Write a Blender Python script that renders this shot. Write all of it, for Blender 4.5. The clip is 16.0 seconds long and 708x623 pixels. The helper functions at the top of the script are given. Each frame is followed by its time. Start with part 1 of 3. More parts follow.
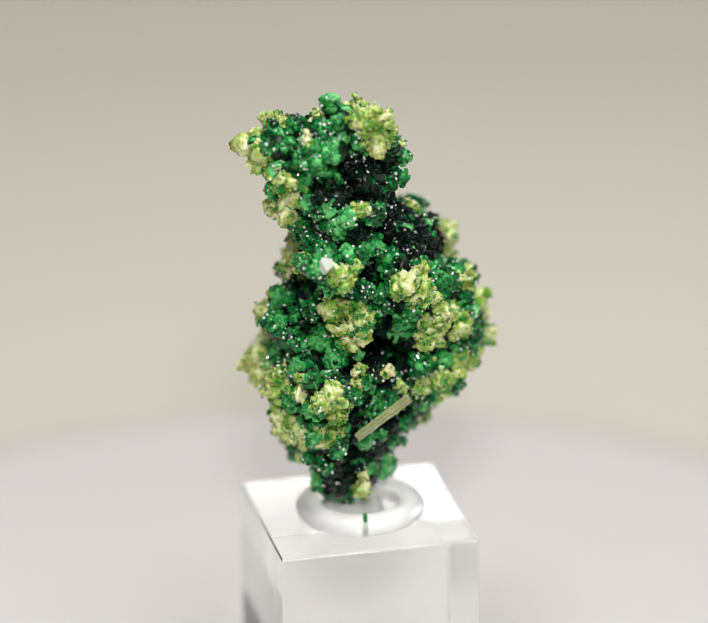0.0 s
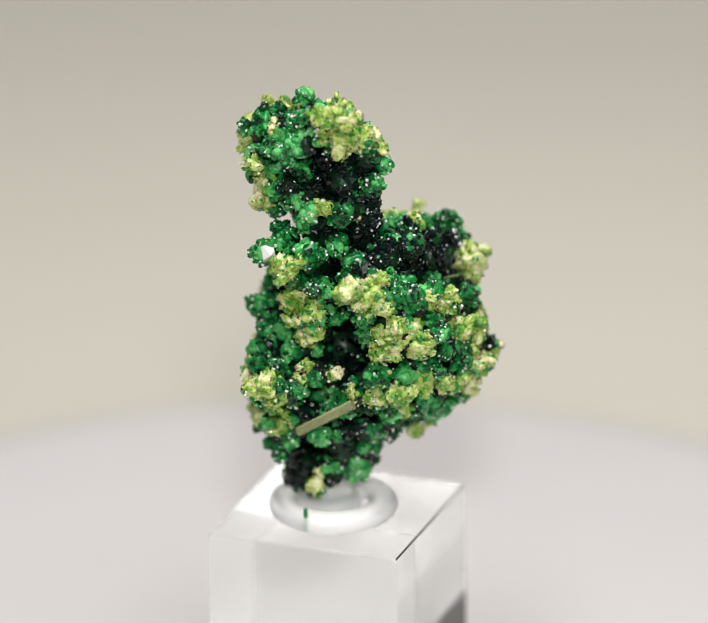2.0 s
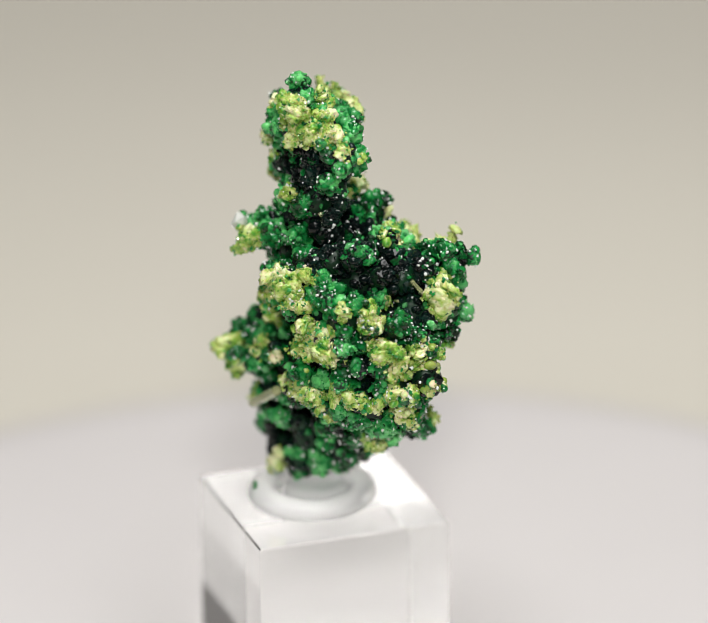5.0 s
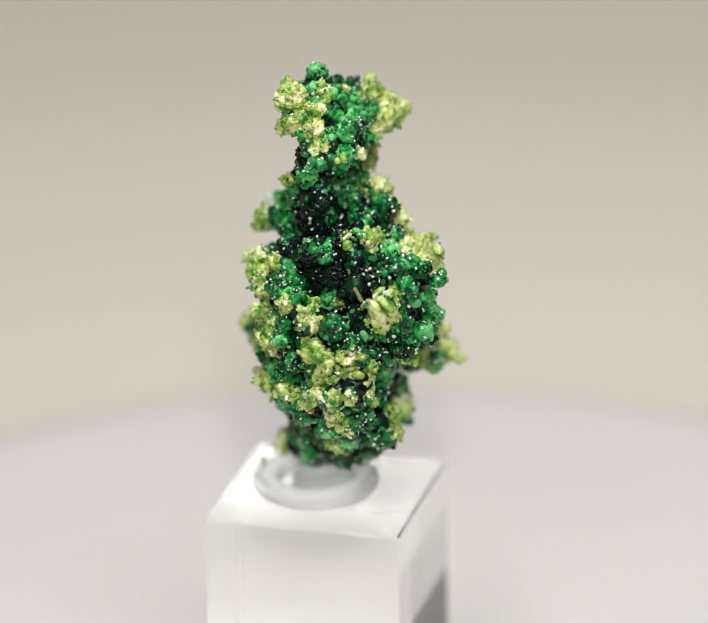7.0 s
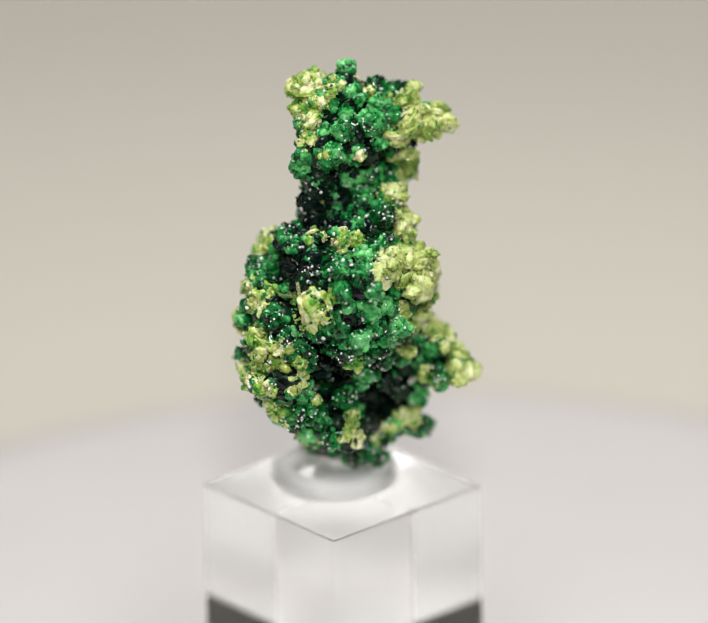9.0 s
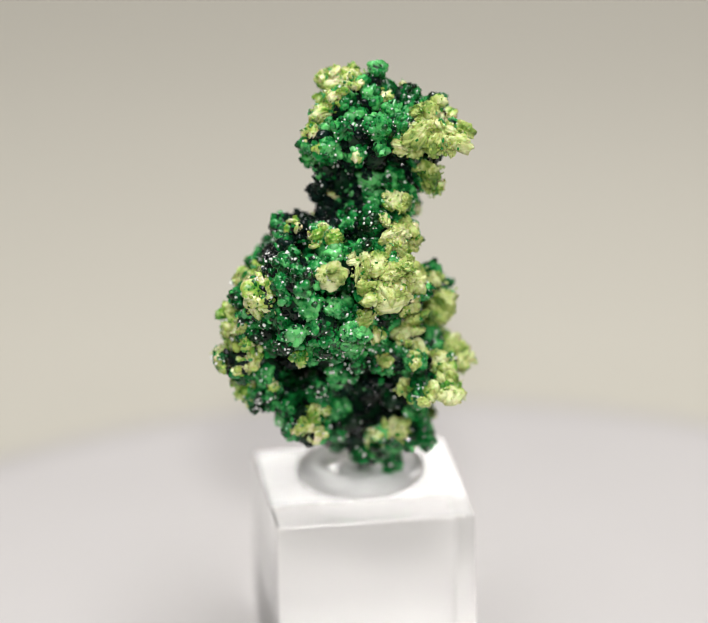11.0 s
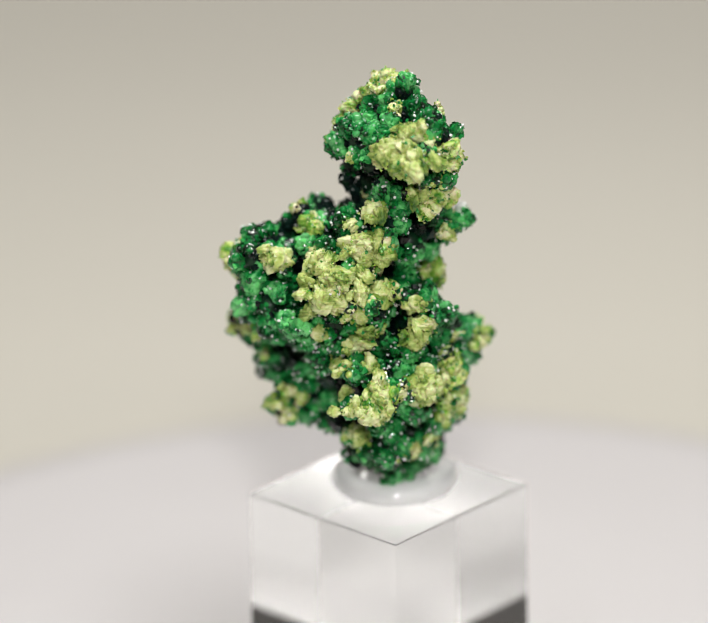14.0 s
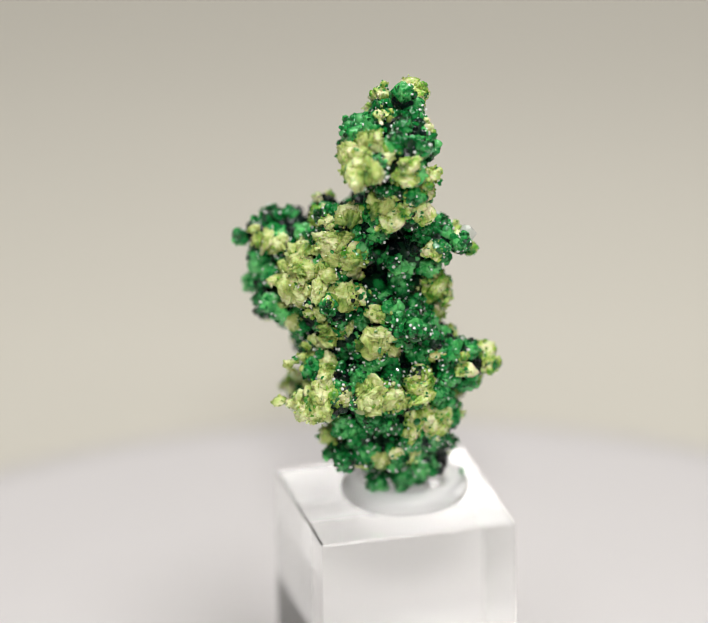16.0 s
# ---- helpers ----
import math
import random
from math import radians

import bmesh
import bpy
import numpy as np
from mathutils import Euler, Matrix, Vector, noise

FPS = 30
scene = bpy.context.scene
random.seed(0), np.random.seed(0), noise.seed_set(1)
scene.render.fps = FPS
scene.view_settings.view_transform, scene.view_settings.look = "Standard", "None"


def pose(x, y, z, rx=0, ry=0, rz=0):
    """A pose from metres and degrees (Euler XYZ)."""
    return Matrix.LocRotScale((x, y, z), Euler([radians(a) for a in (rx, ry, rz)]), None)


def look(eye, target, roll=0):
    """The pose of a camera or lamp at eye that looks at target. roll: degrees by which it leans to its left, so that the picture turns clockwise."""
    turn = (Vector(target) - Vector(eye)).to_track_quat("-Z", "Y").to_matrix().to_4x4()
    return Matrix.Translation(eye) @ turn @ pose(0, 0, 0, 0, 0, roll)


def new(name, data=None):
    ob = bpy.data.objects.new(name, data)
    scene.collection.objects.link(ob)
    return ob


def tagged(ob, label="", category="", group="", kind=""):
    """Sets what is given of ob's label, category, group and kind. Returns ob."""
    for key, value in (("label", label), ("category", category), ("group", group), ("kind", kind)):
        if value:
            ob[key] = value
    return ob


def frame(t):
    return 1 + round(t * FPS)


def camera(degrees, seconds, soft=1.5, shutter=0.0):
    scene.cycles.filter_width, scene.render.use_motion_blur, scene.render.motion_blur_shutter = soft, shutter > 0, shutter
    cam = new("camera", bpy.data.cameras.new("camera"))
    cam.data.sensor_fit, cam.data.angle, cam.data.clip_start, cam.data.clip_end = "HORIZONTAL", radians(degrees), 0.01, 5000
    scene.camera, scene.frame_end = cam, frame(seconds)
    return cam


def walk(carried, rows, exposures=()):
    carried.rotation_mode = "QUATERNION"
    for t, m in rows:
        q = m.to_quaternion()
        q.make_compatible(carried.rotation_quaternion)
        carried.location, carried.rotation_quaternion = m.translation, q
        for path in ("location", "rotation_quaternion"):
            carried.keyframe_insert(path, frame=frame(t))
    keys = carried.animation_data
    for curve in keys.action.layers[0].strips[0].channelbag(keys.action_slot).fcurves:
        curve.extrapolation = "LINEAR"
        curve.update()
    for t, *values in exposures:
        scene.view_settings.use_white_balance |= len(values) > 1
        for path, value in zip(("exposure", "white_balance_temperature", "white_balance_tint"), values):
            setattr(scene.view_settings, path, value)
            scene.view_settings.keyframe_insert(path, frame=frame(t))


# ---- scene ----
# A small green mineral specimen on a clear display block, carried round by a white turntable.
# The turntable's axis is the z axis; the top of the turntable is z = 0.
AIM = 0.0391
REACH, PITCH = 0.5409, radians(21.555)
cam = camera(7.476, 16.0, soft=1.2)
eye = (-0.00014, -REACH * math.cos(PITCH), AIM + REACH * math.sin(PITCH))
stand = look(eye, (-0.00014, 0, AIM), -0.93)
walk(cam, [(0, stand), (16, stand)])
cam.data.dof.use_dof = True
cam.data.dof.focus_distance = 0.532
cam.data.dof.aperture_fstop = 13.0

# ---- light: a round desk lamp over the set, a small lamp above the camera, and the dim room round it ----
world = bpy.data.worlds.new("room_light")
scene.world = world
world.use_nodes = True
world.node_tree.nodes["Background"].inputs[0].default_value = (1.0, 0.96, 0.9, 1)
world.node_tree.nodes["Background"].inputs[1].default_value = 0.22


def area_lamp(name, place, target, size, watts, colour):
    data = bpy.data.lights.new(name, "AREA")
    data.shape, data.size, data.energy, data.color = "DISK", size, watts, colour
    ob = new(name, data)
    ob.matrix_basis = look(place, target)
    return ob


area_lamp("desk_lamp_light", (0.03, -0.08, 0.46), (0.01, 0.0, 0.0), 0.32, 1.85, (1.0, 0.985, 0.97))
area_lamp("front_lamp_light", (0.012, -0.47, 0.33), (0.01, 0.0, 0.03), 0.06, 1.45, (1.0, 0.985, 0.97))


# ---- materials ----
def material(name):
    m = bpy.data.materials.new(name)
    m.use_nodes = True
    return m, m.node_tree.nodes, m.node_tree.links, m.node_tree.nodes["Principled BSDF"]


def ramp(nodes, stops):
    r = nodes.new("ShaderNodeValToRGB")
    while len(r.color_ramp.elements) < len(stops):
        r.color_ramp.elements.new(0.5)
    for el, (p, c) in zip(r.color_ramp.elements, stops):
        el.position, el.color = p, (*c, 1)
    return r


def noise_of(nodes, links, scale, detail=4, rough=0.55):
    tc = nodes.new("ShaderNodeTexCoord")
    n = nodes.new("ShaderNodeTexNoise")
    n.inputs["Scale"].default_value, n.inputs["Detail"].default_value = scale, detail
    n.inputs["Roughness"].default_value = rough
    links.new(tc.outputs["Object"], n.inputs["Vector"])
    return n


def bump_of(nodes, links, bsdf, height, strength, distance):
    b = nodes.new("ShaderNodeBump")
    b.inputs["Strength"].default_value, b.inputs["Distance"].default_value = strength, distance
    links.new(height, b.inputs["Height"])
    links.new(b.outputs["Normal"], bsdf.inputs["Normal"])


def matte(name, dark, light, scale, rough=0.8, bump=0.1, fine=900):
    m, nodes, links, bsdf = material(name)
    n = noise_of(nodes, links, scale)
    r = ramp(nodes, [(0.3, dark), (0.7, light)])
    links.new(n.outputs["Fac"], r.inputs["Fac"])
    links.new(r.outputs["Color"], bsdf.inputs["Base Color"])
    bsdf.inputs["Roughness"].default_value = rough
    if bump:
        bump_of(nodes, links, bsdf, noise_of(nodes, links, fine, 3).outputs["Fac"], bump, 0.0002)
    return m


def crystal(name, stops, rough, glow, ior=1.75, scale=350, bump=0.25, clear_part=0.0, leafy=0.0, drift=300):
    """Grown crystals: shades drift over the surface, mottled finely; leafy: thin streaks that run another way in each piece."""
    m, nodes, links, bsdf = material(name)
    geo = nodes.new("ShaderNodeNewGeometry")
    fine = noise_of(nodes, links, scale, 5, 0.65)
    if leafy:
        spin = nodes.new("ShaderNodeVectorRotate")
        spin.inputs["Axis"].default_value = (0.6, 0.5, 0.62)
        angle = nodes.new("ShaderNodeMath")
        angle.operation = "MULTIPLY"
        angle.inputs[1].default_value = 6.28
        links.new(geo.outputs["Random Per Island"], angle.inputs[0])
        links.new(angle.outputs[0], spin.inputs["Angle"])
        links.new(fine.inputs["Vector"].links[0].from_socket, spin.inputs["Vector"])
        squeeze = nodes.new("ShaderNodeMapping")
        squeeze.inputs["Scale"].default_value = (0.35, 0.35, 1 + leafy)
        links.new(spin.outputs[0], squeeze.inputs["Vector"])
        links.new(squeeze.outputs[0], fine.inputs["Vector"])
    total = geo.outputs["Random Per Island"]
    for source, weight in ((None, 0.16), (fine, 0.42), (noise_of(nodes, links, drift, 3), 0.84)):
        step = nodes.new("ShaderNodeMath")
        step.operation = "MULTIPLY" if source is None else "MULTIPLY_ADD"
        step.inputs[1].default_value = weight
        links.new(total if source is None else source.outputs["Fac"], step.inputs[0])
        if source is not None:
            links.new(total, step.inputs[2])
        total = step.outputs[0]
    mix = step
    r = ramp(nodes, stops)
    links.new(mix.outputs[0], r.inputs["Fac"])
    links.new(r.outputs["Color"], bsdf.inputs["Base Color"])
    bsdf.inputs["Roughness"].default_value = rough
    bsdf.inputs["IOR"].default_value = ior
    bsdf.inputs["Subsurface Weight"].default_value = glow
    bsdf.inputs["Transmission Weight"].default_value = clear_part
    bsdf.inputs["Subsurface Radius"].default_value = (0.3, 1.0, 0.45)
    bsdf.inputs["Subsurface Scale"].default_value = 0.0005
    if bump:
        bump_of(nodes, links, bsdf, (fine if leafy else noise_of(nodes, links, 2600, 3)).outputs["Fac"], bump, 0.00012)
    return m


GREEN = crystal("green_garnet", [(0.54, (0.0005, 0.012, 0.002)), (0.65, (0.002, 0.062, 0.012)), (0.76, (0.008, 0.23, 0.045)), (0.90, (0.16, 0.64, 0.19))], 0.08, 0.35, 1.5, 900, 0.35)
PALE_MAT = crystal("yellow_green_crust", [(0.54, (0.010, 0.19, 0.024)), (0.65, (0.15, 0.36, 0.040)), (0.74, (0.46, 0.60, 0.13)), (0.88, (0.84, 0.88, 0.50))], 0.18, 0.4, 1.55, 900, 0.4, 0.0, 1.2, 620)
# black of the sparkling patches; with CORE_MAT also shade painted into the clefts
BLACK_MAT = crystal("black_crystal_and_cleft_shade", [(0.5, (0.001, 0.002, 0.002)), (0.7, (0.002, 0.005, 0.005)), (0.95, (0.008, 0.03, 0.022))], 0.07, 0.0, 1.4)
CORE_MAT = crystal("cleft_shade_matrix", [(0.5, (0.001, 0.005, 0.002)), (0.9, (0.003, 0.03, 0.010))], 0.35, 0.0, 1.35)
GREEN_GLASS = crystal("clear_green_garnet", [(0.54, (0.004, 0.12, 0.024)), (0.72, (0.020, 0.40, 0.08)), (0.95, (0.28, 0.80, 0.32))], 0.03, 0.0, 1.6, 900, 0.05, 0.4)
PALE_GLASS = crystal("clear_yellow_grain", [(0.52, (0.20, 0.50, 0.05)), (0.70, (0.60, 0.74, 0.16)), (0.95, (0.88, 0.93, 0.60))], 0.06, 0.0, 1.6, 900, 0.1, 0.5)
CREAM_MAT = crystal("cream_flaky_crust", [(0.52, (0.03, 0.11, 0.012)), (0.63, (0.19, 0.31, 0.045)), (0.74, (0.48, 0.57, 0.16)), (0.90, (0.79, 0.84, 0.46))], 0.34, 0.2, 1.5, 1100, 1.0, 0.0, 2.6, 480)


def clear(name, colour, rough, ior=1.49):
    m, nodes, links, bsdf = material(name)
    bsdf.inputs["Base Color"].default_value = (*colour, 1)
    bsdf.inputs["Roughness"].default_value = rough
    bsdf.inputs["IOR"].default_value = ior
    bsdf.inputs["Transmission Weight"].default_value = 1.0
    return m, nodes, links, bsdf


ACRYLIC = clear("clear_acrylic", (0.985, 0.995, 0.985), 0.01)[0]
GEL, _, _, gel_bsdf = clear("clear_gel", (0.985, 0.985, 0.98), 0.02, 1.45)
gel_bsdf.inputs["Transmission Weight"].default_value = 0.55
NEEDLE, _, _, needle_bsdf = clear("pale_needle", (0.56, 0.59, 0.30), 0.15, 1.6)
needle_bsdf.inputs["Transmission Weight"].default_value = 0.7
QUARTZ, _, _, quartz_bsdf = clear("clear_quartz", (0.93, 0.94, 0.90), 0.08, 1.55)
quartz_bsdf.inputs["Transmission Weight"].default_value = 0.35
# near-white grains that paint in glints, and the whitish grains of black patches
GLINT, _, _, glint_bsdf = clear("painted_glint_grain", (0.95, 0.96, 0.94), 0.12, 1.6)
glint_bsdf.inputs["Transmission Weight"].default_value = 0.15
SPECIMEN_MATS = [GREEN, PALE_MAT, BLACK_MAT, CORE_MAT, GREEN_GLASS, PALE_GLASS, GLINT, CREAM_MAT]
DISC = matte("white_turntable_plastic", (0.70, 0.675, 0.668), (0.73, 0.705, 0.698), 18, 0.42, 0.05)
PAPER = matte("cream_paper", (0.69, 0.660, 0.578), (0.72, 0.690, 0.604), 9, 0.9, 0.15)
PAINT = matte("wall_paint", (0.40, 0.39, 0.38), (0.46, 0.45, 0.44), 1.2, 0.9, 0.05, 200)
WOOD = matte("table_wood", (0.22, 0.14, 0.08), (0.30, 0.20, 0.12), 6, 0.5, 0.1, 120)


# ---- mesh helpers ----
def part(name, bm, mats, parent=None, label="", smooth=True):
    me = bpy.data.meshes.new(name)
    bm.normal_update()
    bm.to_mesh(me)
    bm.free()
    for p in me.polygons:
        p.use_smooth = smooth
    for m in mats if isinstance(mats, list) else [mats]:
        me.materials.append(m)
    ob = new(name, me)
    if parent:
        ob.parent = parent
    return tagged(ob, label)


def box_bm(x0, x1, y0, y1, z0, z1, bevel=0.0, segments=2):
    bm = bmesh.new()
    bmesh.ops.create_cube(bm, size=1)
    for v in bm.verts:
        v.co = ((x0 + x1) / 2 + v.co.x * (x1 - x0), (y0 + y1) / 2 + v.co.y * (y1 - y0), (z0 + z1) / 2 + v.co.z * (z1 - z0))
    if bevel:
        bmesh.ops.bevel(bm, geom=bm.edges[:], offset=bevel, segments=segments, affect="EDGES", profile=0.5)
    return bm


def lathe_bm(profile, steps, cx=0.0, cy=0.0):
    """A closed turned body from (radius, z) points; radius 0 closes it."""
    bm = bmesh.new()
    rings = []
    for r, z in profile:
        if r == 0:
            rings.append([bm.verts.new((cx, cy, z))])
        else:
            rings.append([bm.verts.new((cx + r * math.cos(2 * math.pi * i / steps), cy + r * math.sin(2 * math.pi * i / steps), z)) for i in range(steps)])
    for a, b in zip(rings, rings[1:]):
        for i in range(steps):
            j = (i + 1) % steps
            quad = [a[i % len(a)], a[j % len(a)], b[j % len(b)], b[i % len(b)]]
            quad = [v for k, v in enumerate(quad) if v not in quad[:k]]
            if len(quad) > 2:
                bm.faces.new(quad)
    bmesh.ops.recalc_face_normals(bm, faces=bm.faces[:])
    return bm


# ---- the place: table, paper sheet, plain room ----
TABLE_Z = -0.030
line, tilt = [(-0.45, TABLE_Z), (0.085, TABLE_Z)], 0.0
for k in range(70):
    # it lies flat, swells up gently behind the turntable, then curves up
    tilt += math.radians(1.6 if k < 8 else -1.1 if k < 18 else 2.5 if 40 < k < 68 else 0.0)
    line.append((line[-1][0] + 0.008 * math.cos(tilt), line[-1][1] + 0.008 * math.sin(tilt)))
bm = bmesh.new()
sheet = [[bm.verts.new((x, y, z - drop)) for y, z in line] for x, drop in ((-0.9, 0.0), (0.9, 0.0), (0.9, 0.0005), (-0.9, 0.0005))]
for i in range(len(line) - 1):
    for j in range(4):
        bm.faces.new((sheet[j][i], sheet[(j + 1) % 4][i], sheet[(j + 1) % 4][i + 1], sheet[j][i + 1]))
for i in (0, len(line) - 1):
    bm.faces.new([sheet[j][i] for j in range(4)])
bmesh.ops.recalc_face_normals(bm, faces=bm.faces[:])
paper = part("backdrop", bm, PAPER, smooth=False)
tagged(paper, "plain cream paper sheet sweeping up from the table", "paper sheet", kind="structure")
table = new("table")
tagged(table, "plain wooden table under the cream paper sheet", "table")
part("tabletop", box_bm(-1.0, 1.0, -0.6, 1.0, TABLE_Z - 0.0306, TABLE_Z - 0.0006, 0.003), WOOD, table, smooth=False)
for sx in (-0.93, 0.93):
    for sy in (-0.53, 0.93):
        part("leg", box_bm(sx - 0.03, sx + 0.03, sy - 0.03, sy + 0.03, -0.75, TABLE_Z - 0.0306, 0.002), WOOD, table, smooth=False)
for name, dims in (("wall_north", (-2.1, 2.1, 2.0, 2.1, -0.75, 1.75)), ("wall_south", (-2.1, 2.1, -2.1, -2.0, -0.75, 1.75)),
                   ("wall_east", (2.0, 2.1, -2.0, 2.0, -0.75, 1.75)), ("wall_west", (-2.1, -2.0, -2.0, 2.0, -0.75, 1.75))):
    tagged(part(name, box_bm(*dims), PAINT, smooth=False), "plain pale painted room wall", "wall", kind="structure")
tagged(part("floor", box_bm(-2.1, 2.1, -2.1, 2.1, -0.85, -0.75), WOOD, smooth=False), "plain brown wooden room floor", "floor", kind="structure")

# ---- the turntable ----
turntable = new("turntable")
tagged(turntable, "round white plastic turntable with a rounded rim", "turntable")
R, RIM = 0.0878, 0.022
profile = [(0, 0), (R - RIM, 0)]
profile += [(R - RIM + RIM * math.sin(a), -RIM + RIM * math.cos(a)) for a in (i * math.pi / 60 for i in range(1, 21))]
profile += [(R - 0.0029, -0.013), (0, -0.013)]
part("platter", lathe_bm(profile, 192, -0.0050, -0.00145), DISC, turntable)
part("housing", lathe_bm([(0, -0.0132), (0.055, -0.0132), (0.058, -0.016), (0.060, -0.0298), (0, -0.0298)], 96, 0, 0), DISC, turntable)

# ---- the display block ----
block = new("display_block")
tagged(block, "square clear acrylic display block with polished faces and edges", "display stand")
HALF, BLOCK_TOP = 0.0100, 0.0190
block_turn = pose(-0.0001, -0.0036, 0, 0, 0, 12.5)
bm = box_bm(-HALF, HALF, -HALF, HALF, 0.00004, BLOCK_TOP)
rim_edges = [e for e in bm.edges if min(v.co.z for v in e.verts) > BLOCK_TOP - 0.0001]
bmesh.ops.bevel(bm, geom=rim_edges, offset=0.0002, segments=3, affect="EDGES")
bm.transform(block_turn)
clear_body = part("clear_body", bm, ACRYLIC, block, smooth=False)
clear_body.visible_shadow = False

# ---- the clear gel ring that holds the specimen ----
gel = new("mounting_gel")
tagged(gel, "round ring of clear mounting gel on the acrylic block", "mounting gel")
pts = [(0.0050 + 0.0015 * math.cos(i * math.pi / 10), 0.00115 + 0.00115 * math.sin(i * math.pi / 10)) for i in range(21)]
bm = lathe_bm([(r, z + BLOCK_TOP - 0.0001) for r, z in pts], 72, 0.00015, -0.0047)
bmesh.ops.remove_doubles(bm, verts=bm.verts[:], dist=0.000001)
bmesh.ops.recalc_face_normals(bm, faces=bm.faces[:])
for v in bm.verts:
    k = noise.noise(Vector((v.co.x, v.co.y, v.co.z)) * 260)
    if v.co.z > BLOCK_TOP + 0.0004:
        v.co.z += 0.00025 * k
ring = part("ring", bm, GEL, gel)
ring.visible_shadow = False
bm = lathe_bm([(r, z + BLOCK_TOP) for r, z in ((0, 0.00004), (0.0033, 0.00004), (0.0034, 0.0005), (0.0031, 0.0014), (0.0024, 0.0019), (0, 0.0021))], 48, -0.0008, -0.0042)
pad = part("pad", bm, GEL, gel)
pad.visible_shadow = False

# ---- the specimen: lumps (x, y, z, radius in millimetres), bottom to top by height bands ----
LUMPS_CREST = [
    (4.4, 11.2, 45.8, 0.9), (-2.1, -4.8, 63.0, 1.1), (-1.9, -4.7, 61.9, 1.3), (-5.3, -4.8, 60.7, 1.1), (-8.1, -6.7, 59.3, 0.9),
    (0.6, -6.5, 61.4, 1.2), (-1.0, -5.4, 61.2, 1.6), (-2.7, -6.0, 60.6, 1.2), (0.6, -5.4, 60.0, 1.6),
    (-1.6, -3.8, 59.5, 2.3), (1.2, -3.2, 59.5, 1.8), (-3.8, -2.1, 59.5, 1.1), (-4.3, -6.0, 59.5, 1.7),
    (2.3, -4.9, 58.9, 1.1), (-4.3, -1.0, 58.9, 1.2), (-2.7, -1.0, 58.4, 1.6), (-1.6, -6.0, 58.4, 1.7),
    (-7.1, -4.9, 58.4, 2.2), (2.8, -3.2, 58.4, 1.2), (-6.0, -1.0, 58.4, 1.2), (-3.2, -7.1, 57.8, 1.1),
    (-4.9, -7.1, 57.8, 1.1), (0.1, -1.6, 57.3, 2.8), (-7.6, -2.7, 57.3, 2.3), (-2.7, -0.5, 56.7, 1.3),
    (-7.6, -5.4, 56.2, 1.6), (2.8, -1.6, 56.2, 2.5), (-0.5, -4.3, 56.2, 1.1), (-4.3, -3.8, 56.2, 3.5),
]
LUMPS_TOP = [
    (-2.1, -1.0, 55.1, 1.6), (-7.6, -2.7, 54.5, 1.1), (1.2, -3.8, 54.5, 2.3), (-7.6, -4.3, 54.5, 1.1),
    (3.9, -3.2, 54.5, 1.2), (-7.6, -5.4, 54.0, 1.1), (-3.2, -6.5, 54.0, 1.1), (-5.4, -6.5, 54.0, 1.1),
    (-4.3, -6.5, 53.4, 1.1), (2.8, -2.1, 53.4, 1.7), (-1.6, -4.3, 52.9, 2.6), (-6.0, -4.9, 52.9, 2.0),
    (-4.3, -3.2, 52.3, 1.8), (0.6, -6.0, 52.3, 1.2), (1.7, -3.8, 51.8, 2.3), (-0.5, -6.5, 51.8, 1.1),
    (3.4, -1.6, 51.8, 1.1), (-4.9, -1.6, 51.2, 1.1), (-6.0, -5.4, 50.7, 1.1), (3.9, -2.7, 50.7, 1.1),
    (-3.8, 0.1, 50.7, 1.2), (-3.2, -2.1, 49.6, 2.3), (-0.5, -4.3, 49.0, 3.3), (2.8, -3.2, 49.0, 1.8),
]
LUMPS_HEAD = [
    (5.6, 2.3, 48.5, 1.1), (-4.9, -0.5, 48.5, 1.2), (1.7, 1.2, 48.5, 1.3), (-5.4, 0.6, 47.9, 1.2),
    (-3.8, -6.0, 47.9, 1.7), (-1.6, 0.6, 47.9, 3.3), (4.5, 0.6, 47.4, 1.7), (-0.5, -8.2, 47.4, 1.6),
    (6.7, 0.6, 47.4, 1.2), (2.3, 2.3, 47.4, 1.6), (5.6, 8.3, 47.4, 1.2), (-4.9, -7.6, 47.4, 1.1),
    (-3.8, -10.4, 47.4, 1.1), (7.2, -1.0, 47.4, 1.6), (6.7, 3.4, 47.4, 1.3), (-2.7, -8.2, 47.4, 2.1),
    (5.6, -2.7, 46.8, 2.1), (1.2, -7.1, 46.8, 1.3), (1.7, 5.0, 46.8, 1.1), (-2.1, -10.4, 46.8, 1.2),
    (-3.2, -2.7, 46.3, 1.1), (2.3, -6.0, 46.3, 1.3), (-3.8, 2.8, 46.3, 1.2), (3.4, 7.8, 45.7, 1.7),
]
